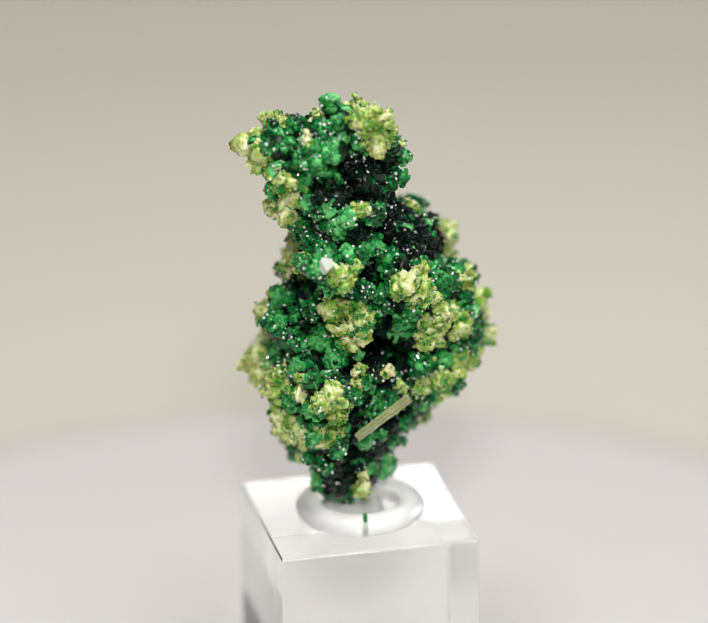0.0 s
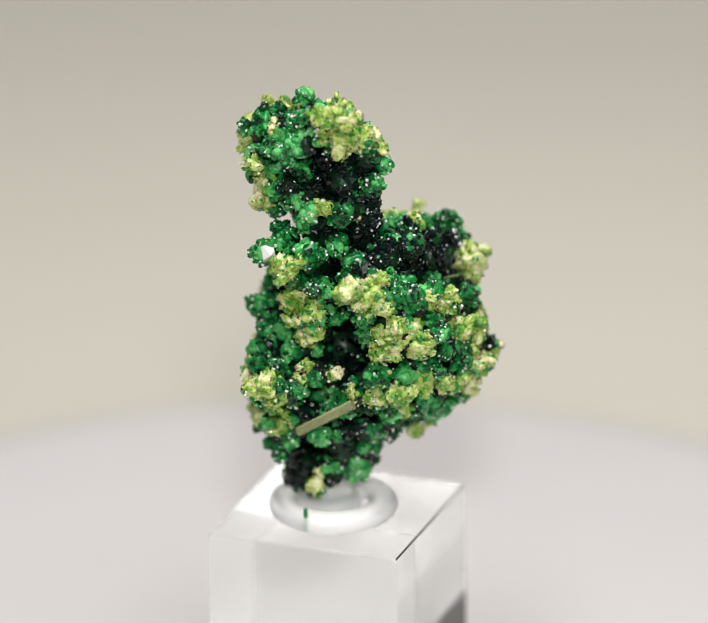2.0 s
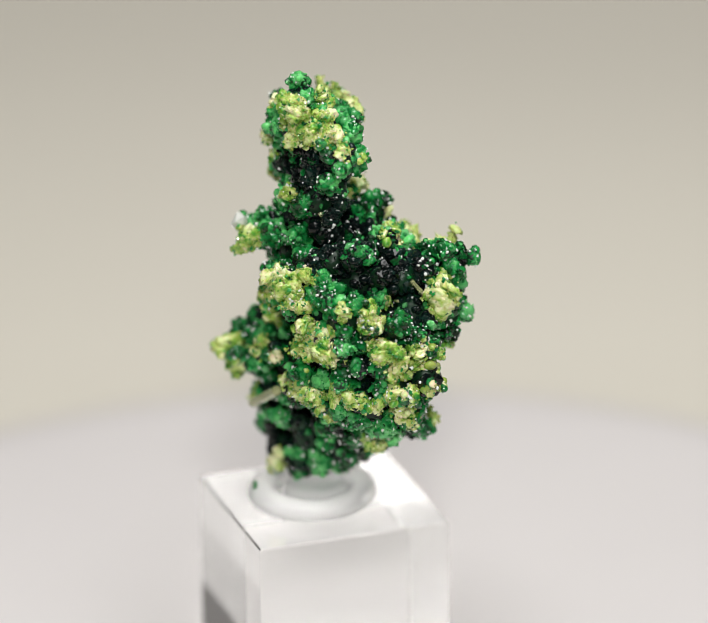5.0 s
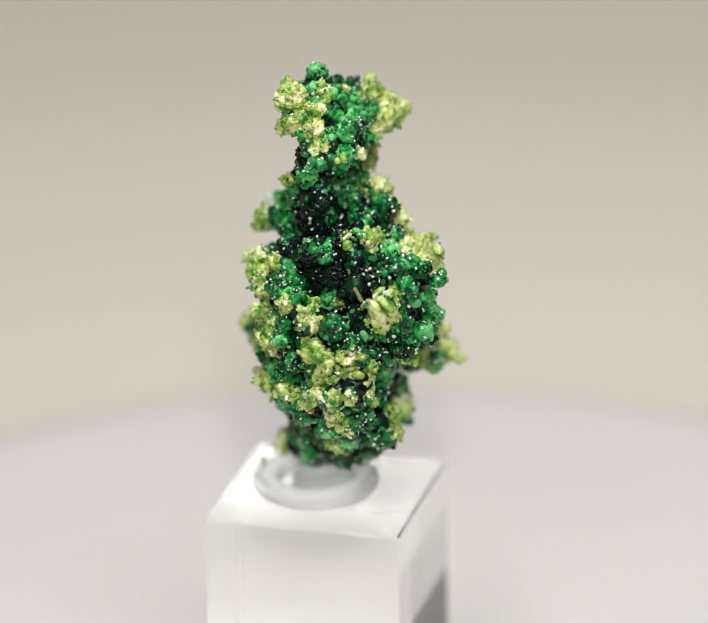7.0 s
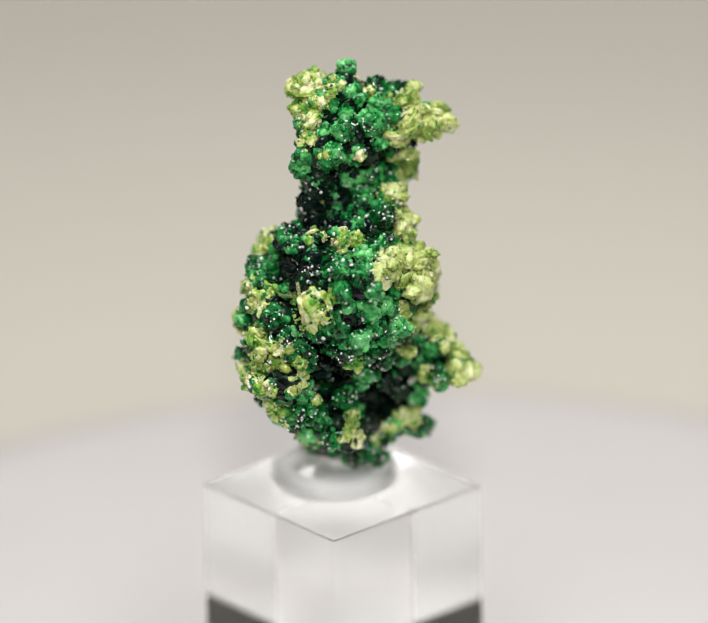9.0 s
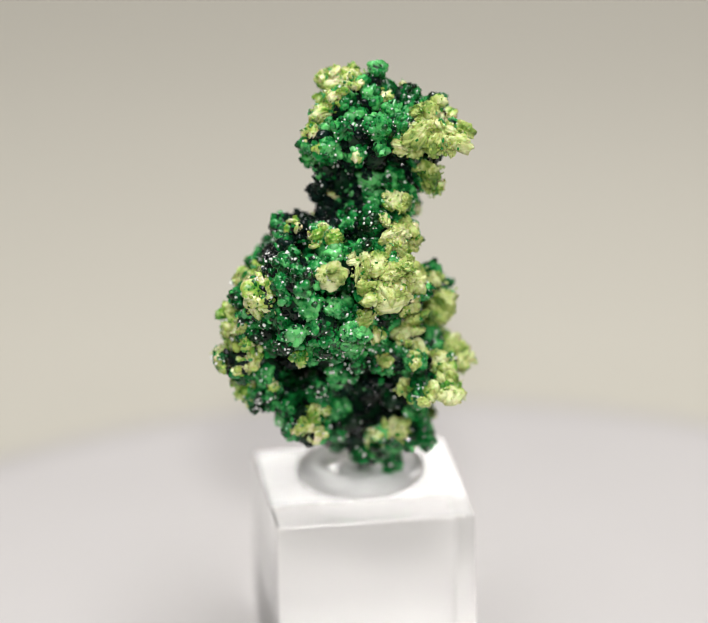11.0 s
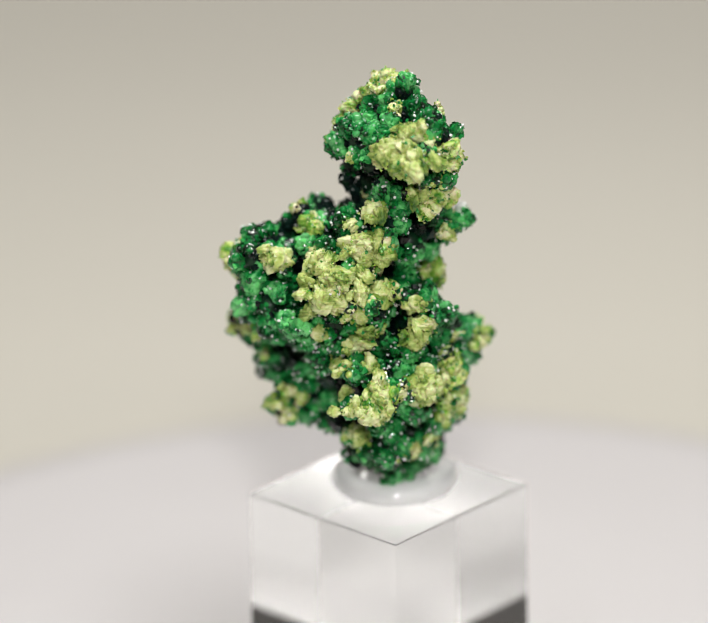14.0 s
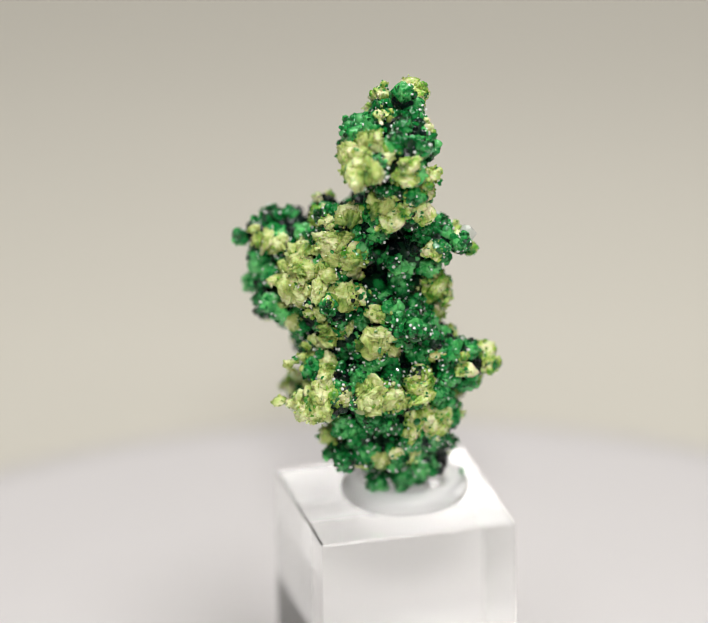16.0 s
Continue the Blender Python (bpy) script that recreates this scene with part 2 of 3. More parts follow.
LUMPS_CHEEK = [
    (7.8, 1.7, 45.7, 1.6), (4.5, 9.4, 45.7, 1.7), (3.4, -7.1, 45.7, 1.1), (6.1, 8.9, 45.7, 1.1),
    (5.6, 6.1, 45.7, 2.5), (-1.6, -5.4, 45.7, 3.0), (0.1, 3.4, 45.7, 2.3), (4.5, -4.9, 45.7, 2.3),
    (-4.3, -3.8, 45.7, 1.1), (2.8, 2.8, 45.7, 1.3), (1.2, -7.1, 45.2, 1.3), (7.2, 3.9, 45.2, 2.2),
    (1.2, -8.7, 44.6, 1.1), (5.0, -7.1, 44.6, 1.6), (-3.2, 5.6, 44.6, 1.1), (1.2, -1.6, 44.6, 4.6),
    (6.1, -0.5, 44.6, 2.8), (1.7, 7.2, 44.6, 1.1), (5.6, 2.8, 44.1, 2.2), (8.3, -4.3, 44.1, 1.1),
    (6.7, -6.5, 44.1, 1.2), (-4.3, 5.0, 44.1, 1.2), (10.0, -0.5, 43.5, 1.1), (0.6, -6.5, 43.5, 1.6),
]
LUMPS_NECK = [
    (8.3, 1.2, 43.5, 1.2), (5.6, -3.2, 43.5, 2.9), (8.3, 7.8, 43.5, 1.7), (-3.2, 2.3, 43.0, 3.0),
    (-6.0, 0.6, 43.0, 1.6), (1.7, 8.3, 43.0, 1.1), (-2.1, 5.6, 43.0, 1.7), (5.0, 7.8, 43.0, 3.0),
    (2.3, 2.8, 43.0, 1.7), (2.3, -6.0, 43.0, 1.2), (-6.5, -1.6, 42.4, 1.1), (-6.5, 2.8, 42.4, 1.1),
    (-4.3, -1.6, 42.4, 1.2), (5.0, -6.0, 42.4, 2.0), (-5.4, 4.5, 42.4, 1.1), (-4.9, -3.2, 41.9, 1.3),
    (8.9, -2.1, 41.9, 2.4), (10.0, 0.6, 41.9, 1.6), (3.4, -4.9, 41.9, 1.1), (-4.9, 0.1, 41.3, 1.2),
    (-4.3, -6.0, 41.3, 1.1), (-1.0, -4.9, 41.3, 3.0), (-1.6, 6.1, 41.3, 1.2), (-7.1, -3.2, 41.3, 1.6),
]
LUMPS_SHOULDER = [
    (-6.0, 1.7, 41.3, 1.3), (10.0, 2.8, 41.3, 2.1), (6.7, 5.0, 41.3, 3.5), (0.6, -7.6, 40.8, 1.6),
    (2.8, 8.3, 40.8, 2.3), (6.1, -4.3, 40.8, 2.3), (5.0, 10.0, 40.8, 1.1), (2.3, 3.9, 40.8, 1.1),
    (-4.9, 2.3, 40.2, 1.3), (-8.2, -3.8, 40.2, 1.1), (10.5, 0.1, 40.2, 1.1), (0.1, 8.3, 40.2, 1.2),
    (6.1, 8.9, 40.2, 1.2), (-0.5, -0.5, 40.2, 4.4), (5.0, 7.8, 39.7, 1.6), (-2.1, 3.9, 39.7, 2.5),
    (-5.4, -4.3, 39.7, 2.3), (11.1, -2.7, 39.7, 1.2), (-1.0, 6.7, 39.7, 1.3), (8.3, 7.8, 39.7, 1.1),
    (5.6, 0.6, 39.7, 4.6), (-7.6, -5.4, 39.7, 1.3), (0.6, -6.5, 39.1, 1.3), (8.3, -3.2, 39.1, 2.7),
]
LUMPS_CHEST = [
    (-6.5, -6.5, 39.1, 1.2), (9.4, 6.7, 39.1, 1.2), (7.2, 8.3, 39.1, 1.1), (1.2, 7.8, 39.1, 1.3),
    (3.9, 5.0, 38.6, 2.8), (8.9, 3.9, 38.6, 2.5), (10.5, 6.1, 38.6, 1.2), (2.8, -3.2, 38.6, 1.7),
    (1.2, -4.9, 38.6, 1.2), (0.1, 5.0, 38.6, 2.0), (-6.0, -7.6, 38.0, 1.3), (5.0, 7.8, 38.0, 1.1),
    (10.5, 1.2, 38.0, 2.0), (1.2, 6.7, 38.0, 1.1), (-4.3, 1.2, 38.0, 2.3), (5.0, -3.8, 37.5, 2.0),
    (11.1, -1.0, 37.5, 1.2), (11.6, 3.4, 37.5, 1.2), (-6.5, 0.1, 36.9, 1.1), (-2.1, 3.4, 36.9, 1.3),
    (-4.9, -9.3, 36.9, 1.6), (-2.7, -5.4, 36.4, 4.0), (2.3, 2.3, 36.4, 3.7), (-4.3, -10.9, 36.4, 1.1),
]
LUMPS_WAIST = [
    (-7.1, -1.6, 36.4, 1.2), (-6.0, -2.7, 36.4, 1.2), (-6.0, 4.5, 35.8, 1.2), (0.6, -8.2, 35.8, 1.3),
    (7.8, -1.6, 35.8, 3.6), (2.3, -8.2, 35.8, 1.2), (11.1, 5.6, 35.8, 2.1), (6.1, 3.4, 35.8, 2.0),
    (-7.6, -6.0, 35.3, 1.1), (-4.3, 2.8, 35.3, 2.1), (-6.5, 3.4, 35.3, 1.2), (-0.5, 5.0, 35.3, 1.1),
    (6.1, -5.4, 35.3, 1.8), (-1.0, -1.0, 35.3, 4.6), (12.7, 2.3, 35.3, 1.1), (-1.0, -9.3, 34.7, 1.8),
    (1.2, -6.0, 34.7, 2.1), (-3.2, -12.0, 34.7, 1.7), (-7.6, -3.2, 34.7, 1.2), (-7.6, 2.3, 34.7, 1.6),
    (5.6, 1.2, 34.7, 1.6), (3.9, -6.5, 34.7, 1.2), (12.7, 3.9, 34.7, 1.1), (9.4, 2.8, 34.7, 3.3),
]
LUMPS_BELLY = [
    (-1.6, -11.5, 34.7, 1.1), (-1.0, 3.9, 34.7, 1.2), (-3.8, -9.3, 34.2, 2.7), (11.1, -1.0, 34.2, 1.1),
    (-8.7, -2.1, 34.2, 1.1), (3.4, -2.7, 33.6, 3.9), (5.6, -6.5, 33.6, 1.1), (-9.3, -1.0, 33.6, 1.1),
    (0.1, 3.9, 33.6, 1.2), (4.5, -7.1, 33.1, 1.2), (-8.7, 2.3, 33.1, 1.8), (-5.4, -0.5, 33.1, 3.7),
    (-9.3, 4.5, 33.1, 1.1), (-9.3, 0.1, 33.1, 1.1), (2.8, -6.5, 32.5, 1.7), (3.4, 4.5, 32.5, 1.1),
    (7.8, -3.2, 32.5, 1.6), (-1.6, -8.7, 32.5, 1.2), (1.7, 1.7, 32.5, 2.8), (8.9, 0.1, 32.5, 2.4),
    (6.1, -5.4, 32.5, 1.1), (9.4, -2.7, 32.5, 1.2), (7.8, 5.0, 32.5, 1.1), (-6.5, 3.4, 32.0, 1.3),
]
LUMPS_HIP = [
    (-4.3, -4.9, 32.0, 4.4), (6.7, -1.0, 32.0, 2.3), (-2.1, 2.3, 32.0, 1.7), (9.4, 5.0, 32.0, 1.1),
    (-6.5, 5.0, 32.0, 1.2), (8.3, 3.9, 31.4, 1.6), (10.0, 3.9, 31.4, 1.2), (1.7, -7.6, 31.4, 1.2),
    (-1.0, -8.7, 30.9, 1.3), (3.9, 3.4, 30.9, 1.7), (8.9, 2.3, 30.9, 1.7), (1.7, -6.0, 30.9, 1.7),
    (-3.8, 1.7, 30.3, 1.6), (-7.6, -2.1, 30.3, 1.1), (7.2, 0.6, 30.3, 1.6), (0.1, -7.1, 30.3, 1.3),
    (6.7, 4.5, 30.3, 1.2), (-1.0, -2.1, 29.8, 4.6), (3.4, 0.1, 29.8, 3.4), (5.6, -2.7, 29.8, 1.8),
    (5.0, 5.0, 29.8, 1.6), (-1.0, 2.8, 29.8, 1.2), (-5.4, 1.2, 29.2, 1.6), (6.7, 2.3, 29.2, 1.7),
]
LUMPS_FOOT = [
    (-1.6, -7.6, 29.2, 2.0), (6.7, -1.0, 29.2, 1.1), (-3.8, -8.7, 28.7, 1.6), (0.6, -7.1, 28.7, 1.3),
    (2.3, -6.0, 28.7, 1.7), (6.1, 6.1, 28.7, 1.2), (-6.0, -7.6, 28.7, 1.2), (3.4, -3.8, 28.7, 1.9),
    (-2.1, 2.8, 28.7, 1.1), (6.7, 0.6, 28.7, 1.2), (0.1, 2.3, 28.1, 1.6), (4.5, 5.6, 28.1, 1.6),
    (3.4, 3.4, 28.1, 1.3), (-2.1, -8.7, 27.6, 1.1), (-6.5, -4.9, 27.6, 1.2), (6.1, 1.2, 27.6, 1.1),
    (1.7, 2.3, 27.6, 1.3), (5.0, 2.3, 27.6, 1.3), (-3.8, -6.0, 27.6, 2.8), (-3.2, 1.7, 27.6, 1.7),
    (4.5, 3.9, 27.0, 1.1), (-4.9, -0.5, 27.0, 2.7), (2.8, -2.7, 27.0, 1.6),
]
LUMPS_TOE = [
    (1.2, -4.9, 26.5, 2.5), (1.7, 0.1, 26.5, 1.3), (-4.9, 2.3, 26.5, 1.2), (2.8, -1.0, 26.5, 1.1),
    (-4.9, -3.2, 26.5, 2.1), (-2.7, -8.2, 25.9, 1.6), (-7.1, 1.2, 25.9, 1.1), (-2.1, 0.6, 25.9, 1.3),
    (2.3, -2.7, 25.4, 1.6), (0.1, 0.1, 25.4, 1.8), (-1.6, -3.2, 24.8, 3.5), (-1.6, -7.1, 24.3, 2.1),
    (2.8, -3.8, 24.3, 1.1), (1.7, -1.6, 24.3, 1.2), (-3.8, -6.0, 23.7, 1.0), (-1.0, 0.6, 23.7, 1.3),
    (1.7, -4.3, 23.7, 1.2), (0.6, -6.0, 23.7, 1.7), (0.1, -0.5, 23.2, 1.1), (-2.7, -6.0, 22.6, 1.1),
    (-3.2, -1.6, 22.1, 1.2), (-1.6, -6.0, 22.1, 1.1), (-2.7, -4.3, 21.5, 1.1),
]
LUMPS = LUMPS_CREST + LUMPS_TOP + LUMPS_HEAD + LUMPS_CHEEK + LUMPS_NECK + LUMPS_SHOULDER + LUMPS_CHEST + LUMPS_WAIST + LUMPS_BELLY + LUMPS_HIP + LUMPS_FOOT + LUMPS_TOE

# pale chunks, black patches and hollows, likewise; hollows bare matrix coloured near black for shade
PALE_CREST = [
    (-2.1, -5.7, 63.1, 0.8), (0.5, -3.4, 62.0, 1.0), (0.1, -7.3, 61.9, 1.1), (3.5, -6.5, 61.7, 1.1),
    (2.1, -6.4, 61.5, 1.8), (-3.2, -3.1, 60.9, 0.9), (2.5, -3.0, 60.5, 1.3), (2.0, -5.0, 60.3, 1.3),
    (-4.6, -7.5, 60.1, 0.7), (-7.8, -2.0, 59.6, 1.3), (2.9, -5.6, 59.6, 1.3), (3.1, -3.3, 59.5, 1.3),
    (3.8, -2.1, 59.3, 1.1), (2.5, -6.2, 59.2, 1.6), (-7.0, -1.1, 59.1, 0.9), (-6.2, -4.5, 59.0, 0.8),
    (3.3, -5.0, 58.9, 1.1), (-8.6, -0.8, 58.5, 1.1), (-8.4, -3.2, 58.3, 1.1), (-7.2, 0.2, 58.0, 1.6),
    (-9.3, -5.5, 57.8, 1.3), (4.6, -1.3, 57.8, 1.0), (-9.9, -0.5, 57.6, 1.3), (-10.9, -0.2, 56.9, 1.3),
]
PALE_TOP = [
    (-9.7, -4.3, 56.9, 0.8), (-8.9, -0.0, 56.7, 1.6), (-5.8, -0.3, 56.5, 1.3), (3.4, 0.6, 56.4, 0.6),
    (-9.1, -4.9, 56.2, 1.6), (-7.4, -7.7, 56.0, 1.3), (-0.3, 1.0, 55.8, 0.7), (-6.3, -7.0, 53.8, 1.3),
    (-7.8, -3.1, 53.0, 1.3), (-7.9, -4.9, 52.5, 1.1), (0.7, -6.7, 52.2, 0.9), (-6.8, -7.0, 51.7, 1.3),
    (-7.8, -3.6, 51.6, 1.3), (-4.5, 0.9, 51.2, 1.3), (-4.8, 0.3, 51.0, 0.9), (2.8, -3.3, 50.3, 0.7),
    (-3.3, 2.9, 50.0, 0.7), (6.2, 2.4, 49.3, 0.7), (5.6, 3.6, 49.2, 0.7), (-4.7, 2.2, 48.6, 1.1),
    (2.0, 4.1, 48.5, 1.1), (-5.5, 1.2, 48.5, 1.0), (-3.8, 3.5, 48.3, 1.0), (3.7, 3.7, 48.3, 1.0),
]
PALE_HEAD = [
    (-4.8, 3.1, 47.7, 1.1), (-5.3, 1.7, 47.5, 1.6), (-2.0, -11.0, 47.4, 0.8), (-5.6, -7.2, 47.3, 0.9),
    (-0.9, -10.3, 47.2, 1.1), (-0.9, -11.1, 46.6, 1.3), (-0.4, 5.5, 46.6, 0.7), (2.1, -3.5, 46.5, 0.8),
    (1.9, 9.3, 46.2, 1.3), (1.2, 8.4, 46.2, 1.0), (-4.7, 0.2, 46.1, 1.3), (-2.6, 6.0, 45.9, 1.3),
    (-1.5, 6.1, 45.9, 1.0), (6.5, -5.4, 45.7, 1.1), (6.2, -6.6, 45.5, 0.9), (-5.6, 5.4, 45.5, 1.1),
    (5.6, -8.2, 45.4, 1.6), (-4.7, 5.5, 45.3, 1.3), (-5.9, 3.1, 45.3, 1.1), (4.8, -9.1, 44.7, 1.3),
    (-3.1, 0.8, 44.7, 1.3), (7.2, -7.3, 44.5, 1.3), (-1.6, 7.3, 44.4, 0.9), (-6.6, 3.9, 43.9, 1.3),
]
PALE_CHEEK = [
    (6.3, -8.2, 43.7, 1.3), (9.6, 7.4, 43.6, 1.8), (9.1, 8.5, 43.5, 1.8), (-4.0, 6.9, 43.4, 1.6),
    (10.9, -2.3, 43.4, 1.0), (-2.2, 8.1, 43.4, 0.9), (-6.8, 1.3, 43.2, 1.4), (-4.9, 5.9, 43.1, 1.3),
    (7.9, -6.5, 43.0, 1.1), (8.2, 2.5, 43.0, 0.7), (10.9, 0.4, 42.8, 1.3), (-1.9, -8.3, 42.4, 1.8),
    (0.6, -8.9, 42.1, 1.3), (-8.3, -2.1, 41.8, 0.9), (-7.6, -1.7, 41.7, 0.9), (-6.1, 4.0, 41.4, 1.1),
    (-1.5, 7.0, 41.3, 0.9), (9.0, -6.1, 41.0, 1.3), (7.4, -6.2, 40.3, 1.3), (-9.2, -2.3, 40.2, 1.3),
    (11.6, 1.5, 39.9, 0.9), (0.6, -8.8, 39.8, 1.1), (11.3, 0.4, 39.7, 0.7), (10.0, -4.2, 39.6, 1.6),
]
PALE_NECK = [
    (11.0, 5.8, 39.6, 0.8), (2.8, -3.5, 39.5, 0.8), (-5.7, 0.9, 39.4, 0.8), (-6.4, 3.2, 39.3, 1.1),
    (-0.8, -8.5, 39.1, 1.3), (-2.8, 6.4, 39.1, 0.9), (-8.4, -1.9, 39.0, 1.7), (12.7, 2.1, 39.0, 1.6),
    (10.9, -4.6, 39.0, 1.3), (8.7, 2.0, 39.0, 0.8), (11.5, 5.0, 38.8, 1.0), (7.2, -6.9, 38.4, 1.3),
    (-5.2, 3.3, 38.2, 1.1), (13.0, 3.2, 38.1, 1.1), (10.4, 7.4, 38.1, 0.8), (7.9, -5.4, 37.8, 1.3),
    (11.0, 5.0, 37.7, 1.3), (4.9, 8.8, 37.4, 1.0), (12.3, 2.9, 37.0, 1.3), (-6.4, 5.6, 36.8, 0.8),
    (-6.0, -3.9, 36.8, 0.8), (0.3, -9.8, 36.5, 1.0), (-2.6, 2.1, 36.5, 0.8), (-6.1, -8.0, 36.5, 0.8),
]
PALE_SHOULDER = [
    (-6.8, 2.9, 36.4, 1.0), (-5.7, -10.7, 36.3, 0.7), (10.5, 6.5, 36.1, 1.3), (3.5, -8.7, 36.0, 0.9),
    (-3.3, 4.8, 35.8, 1.0), (-3.0, 1.0, 35.7, 0.8), (13.7, 2.4, 35.5, 0.9), (0.0, -10.0, 35.4, 0.8),
    (-2.7, -13.1, 35.3, 1.6), (12.6, 4.4, 35.3, 0.9), (12.9, 6.0, 35.2, 0.9), (-8.8, 3.4, 35.1, 1.1),
    (10.8, -3.1, 34.9, 1.1), (-10.0, -1.5, 34.9, 1.1), (-5.8, -11.1, 34.8, 1.1), (-1.8, -13.4, 34.7, 1.1),
    (11.9, -1.8, 34.5, 1.1), (-7.6, -7.0, 34.3, 1.1), (-10.5, -1.0, 34.2, 1.3), (-9.6, 4.1, 34.1, 1.1),
    (-8.4, -6.5, 34.1, 1.6), (-8.0, -5.4, 34.1, 1.0), (4.4, -7.8, 34.0, 0.9), (-9.7, 1.6, 33.9, 0.9),
]
PALE_CHEST = [
    (9.3, -5.4, 33.8, 1.3), (-1.8, -12.4, 33.8, 1.1), (6.9, -6.7, 33.7, 1.3), (11.7, 0.8, 33.6, 1.0),
    (8.2, -5.1, 33.4, 1.3), (8.0, 6.1, 33.4, 0.7), (-10.5, -1.1, 33.2, 1.3), (-9.2, -3.3, 33.1, 1.6),
    (-8.4, 6.2, 33.0, 1.1), (11.7, 3.1, 32.9, 1.1), (-5.3, 5.1, 32.9, 0.9), (-10.0, 5.2, 32.7, 1.3),
    (-10.0, 4.3, 32.6, 1.6), (-2.3, -12.3, 32.5, 1.1), (11.0, 4.0, 31.6, 1.1), (8.2, -3.5, 31.1, 0.8),
    (4.2, 6.1, 30.5, 1.1), (-7.7, -6.9, 30.4, 1.6), (-2.7, -9.8, 30.3, 1.1), (3.8, 4.9, 29.7, 1.0),
    (-6.4, -8.4, 29.5, 1.3), (5.1, 7.3, 29.4, 1.0), (-8.0, -5.6, 29.1, 1.1), (-3.2, -9.4, 28.7, 1.0),
]
PALE_WAIST = [
    (3.8, 6.4, 28.5, 0.8), (-5.5, -8.6, 28.4, 0.8), (7.0, 0.9, 27.9, 1.1), (-4.5, 3.1, 27.6, 1.1),
    (-2.0, 2.5, 27.1, 0.8), (-7.5, -3.7, 26.7, 0.9), (-6.7, -2.0, 25.7, 1.1), (-5.6, -5.6, 25.7, 1.1),
    (-5.9, -0.1, 25.2, 0.7), (-2.0, 1.2, 25.0, 0.8), (0.3, -8.9, 23.3, 1.3),
]
PALE = PALE_CREST + PALE_TOP + PALE_HEAD + PALE_CHEEK + PALE_NECK + PALE_SHOULDER + PALE_CHEST + PALE_WAIST

DARK_CREST = [
    (3.1, -3.3, 56.0, 1.1), (0.2, -4.5, 54.9, 2.0), (-1.0, -2.8, 54.5, 1.8), (1.9, -5.2, 54.5, 1.1),
    (-2.8, -7.4, 54.4, 1.3), (3.9, -2.3, 50.9, 2.0), (2.3, -2.4, 49.1, 1.3), (5.1, 2.7, 49.0, 0.9),
    (0.8, -0.8, 48.9, 1.3), (5.1, -2.4, 48.5, 1.8), (6.5, 4.4, 47.3, 0.9), (6.2, 1.9, 46.9, 1.1),
    (5.3, -4.4, 46.5, 1.0), (7.2, -1.6, 46.4, 1.3), (8.1, 3.9, 46.0, 1.8), (7.6, -0.5, 45.2, 0.9),
    (6.0, 5.9, 44.1, 1.6), (5.2, 4.3, 43.0, 1.3), (9.2, 5.5, 42.4, 1.1), (11.6, -0.1, 37.3, 0.8),
    (-3.2, -8.4, 24.8, 0.7), (-1.0, -8.1, 24.4, 1.8),
]
DARK = DARK_CREST

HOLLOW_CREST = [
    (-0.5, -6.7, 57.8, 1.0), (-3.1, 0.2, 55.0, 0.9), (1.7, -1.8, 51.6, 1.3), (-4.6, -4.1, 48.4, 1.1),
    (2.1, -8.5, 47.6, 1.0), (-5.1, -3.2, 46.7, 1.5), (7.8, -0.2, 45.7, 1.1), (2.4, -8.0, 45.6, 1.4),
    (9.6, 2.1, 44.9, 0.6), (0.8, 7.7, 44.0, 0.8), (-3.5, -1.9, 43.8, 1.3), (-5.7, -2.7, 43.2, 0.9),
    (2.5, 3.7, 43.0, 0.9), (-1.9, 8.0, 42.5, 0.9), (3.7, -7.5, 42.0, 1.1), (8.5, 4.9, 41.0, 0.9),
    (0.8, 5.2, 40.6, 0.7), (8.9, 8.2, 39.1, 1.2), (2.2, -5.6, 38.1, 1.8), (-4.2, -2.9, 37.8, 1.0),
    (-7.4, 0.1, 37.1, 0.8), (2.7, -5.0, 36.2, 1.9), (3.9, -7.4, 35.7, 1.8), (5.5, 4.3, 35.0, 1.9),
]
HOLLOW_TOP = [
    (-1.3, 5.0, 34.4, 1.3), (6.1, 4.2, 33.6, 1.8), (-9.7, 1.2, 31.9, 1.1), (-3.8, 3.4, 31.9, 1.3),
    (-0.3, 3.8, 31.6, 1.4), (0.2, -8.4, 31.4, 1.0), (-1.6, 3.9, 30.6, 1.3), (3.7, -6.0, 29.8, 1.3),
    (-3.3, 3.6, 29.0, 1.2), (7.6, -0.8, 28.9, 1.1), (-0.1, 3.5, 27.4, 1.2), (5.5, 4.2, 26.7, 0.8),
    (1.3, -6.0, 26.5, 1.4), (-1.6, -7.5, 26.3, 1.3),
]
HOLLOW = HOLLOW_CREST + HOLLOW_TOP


def template(sub):
    bm = bmesh.new()
    bmesh.ops.create_icosphere(bm, subdivisions=sub, radius=1)
    v = np.array([x.co[:] for x in bm.verts])
    f = np.array([[x.index for x in y.verts] for y in bm.faces])
    bm.free()
    return v, f


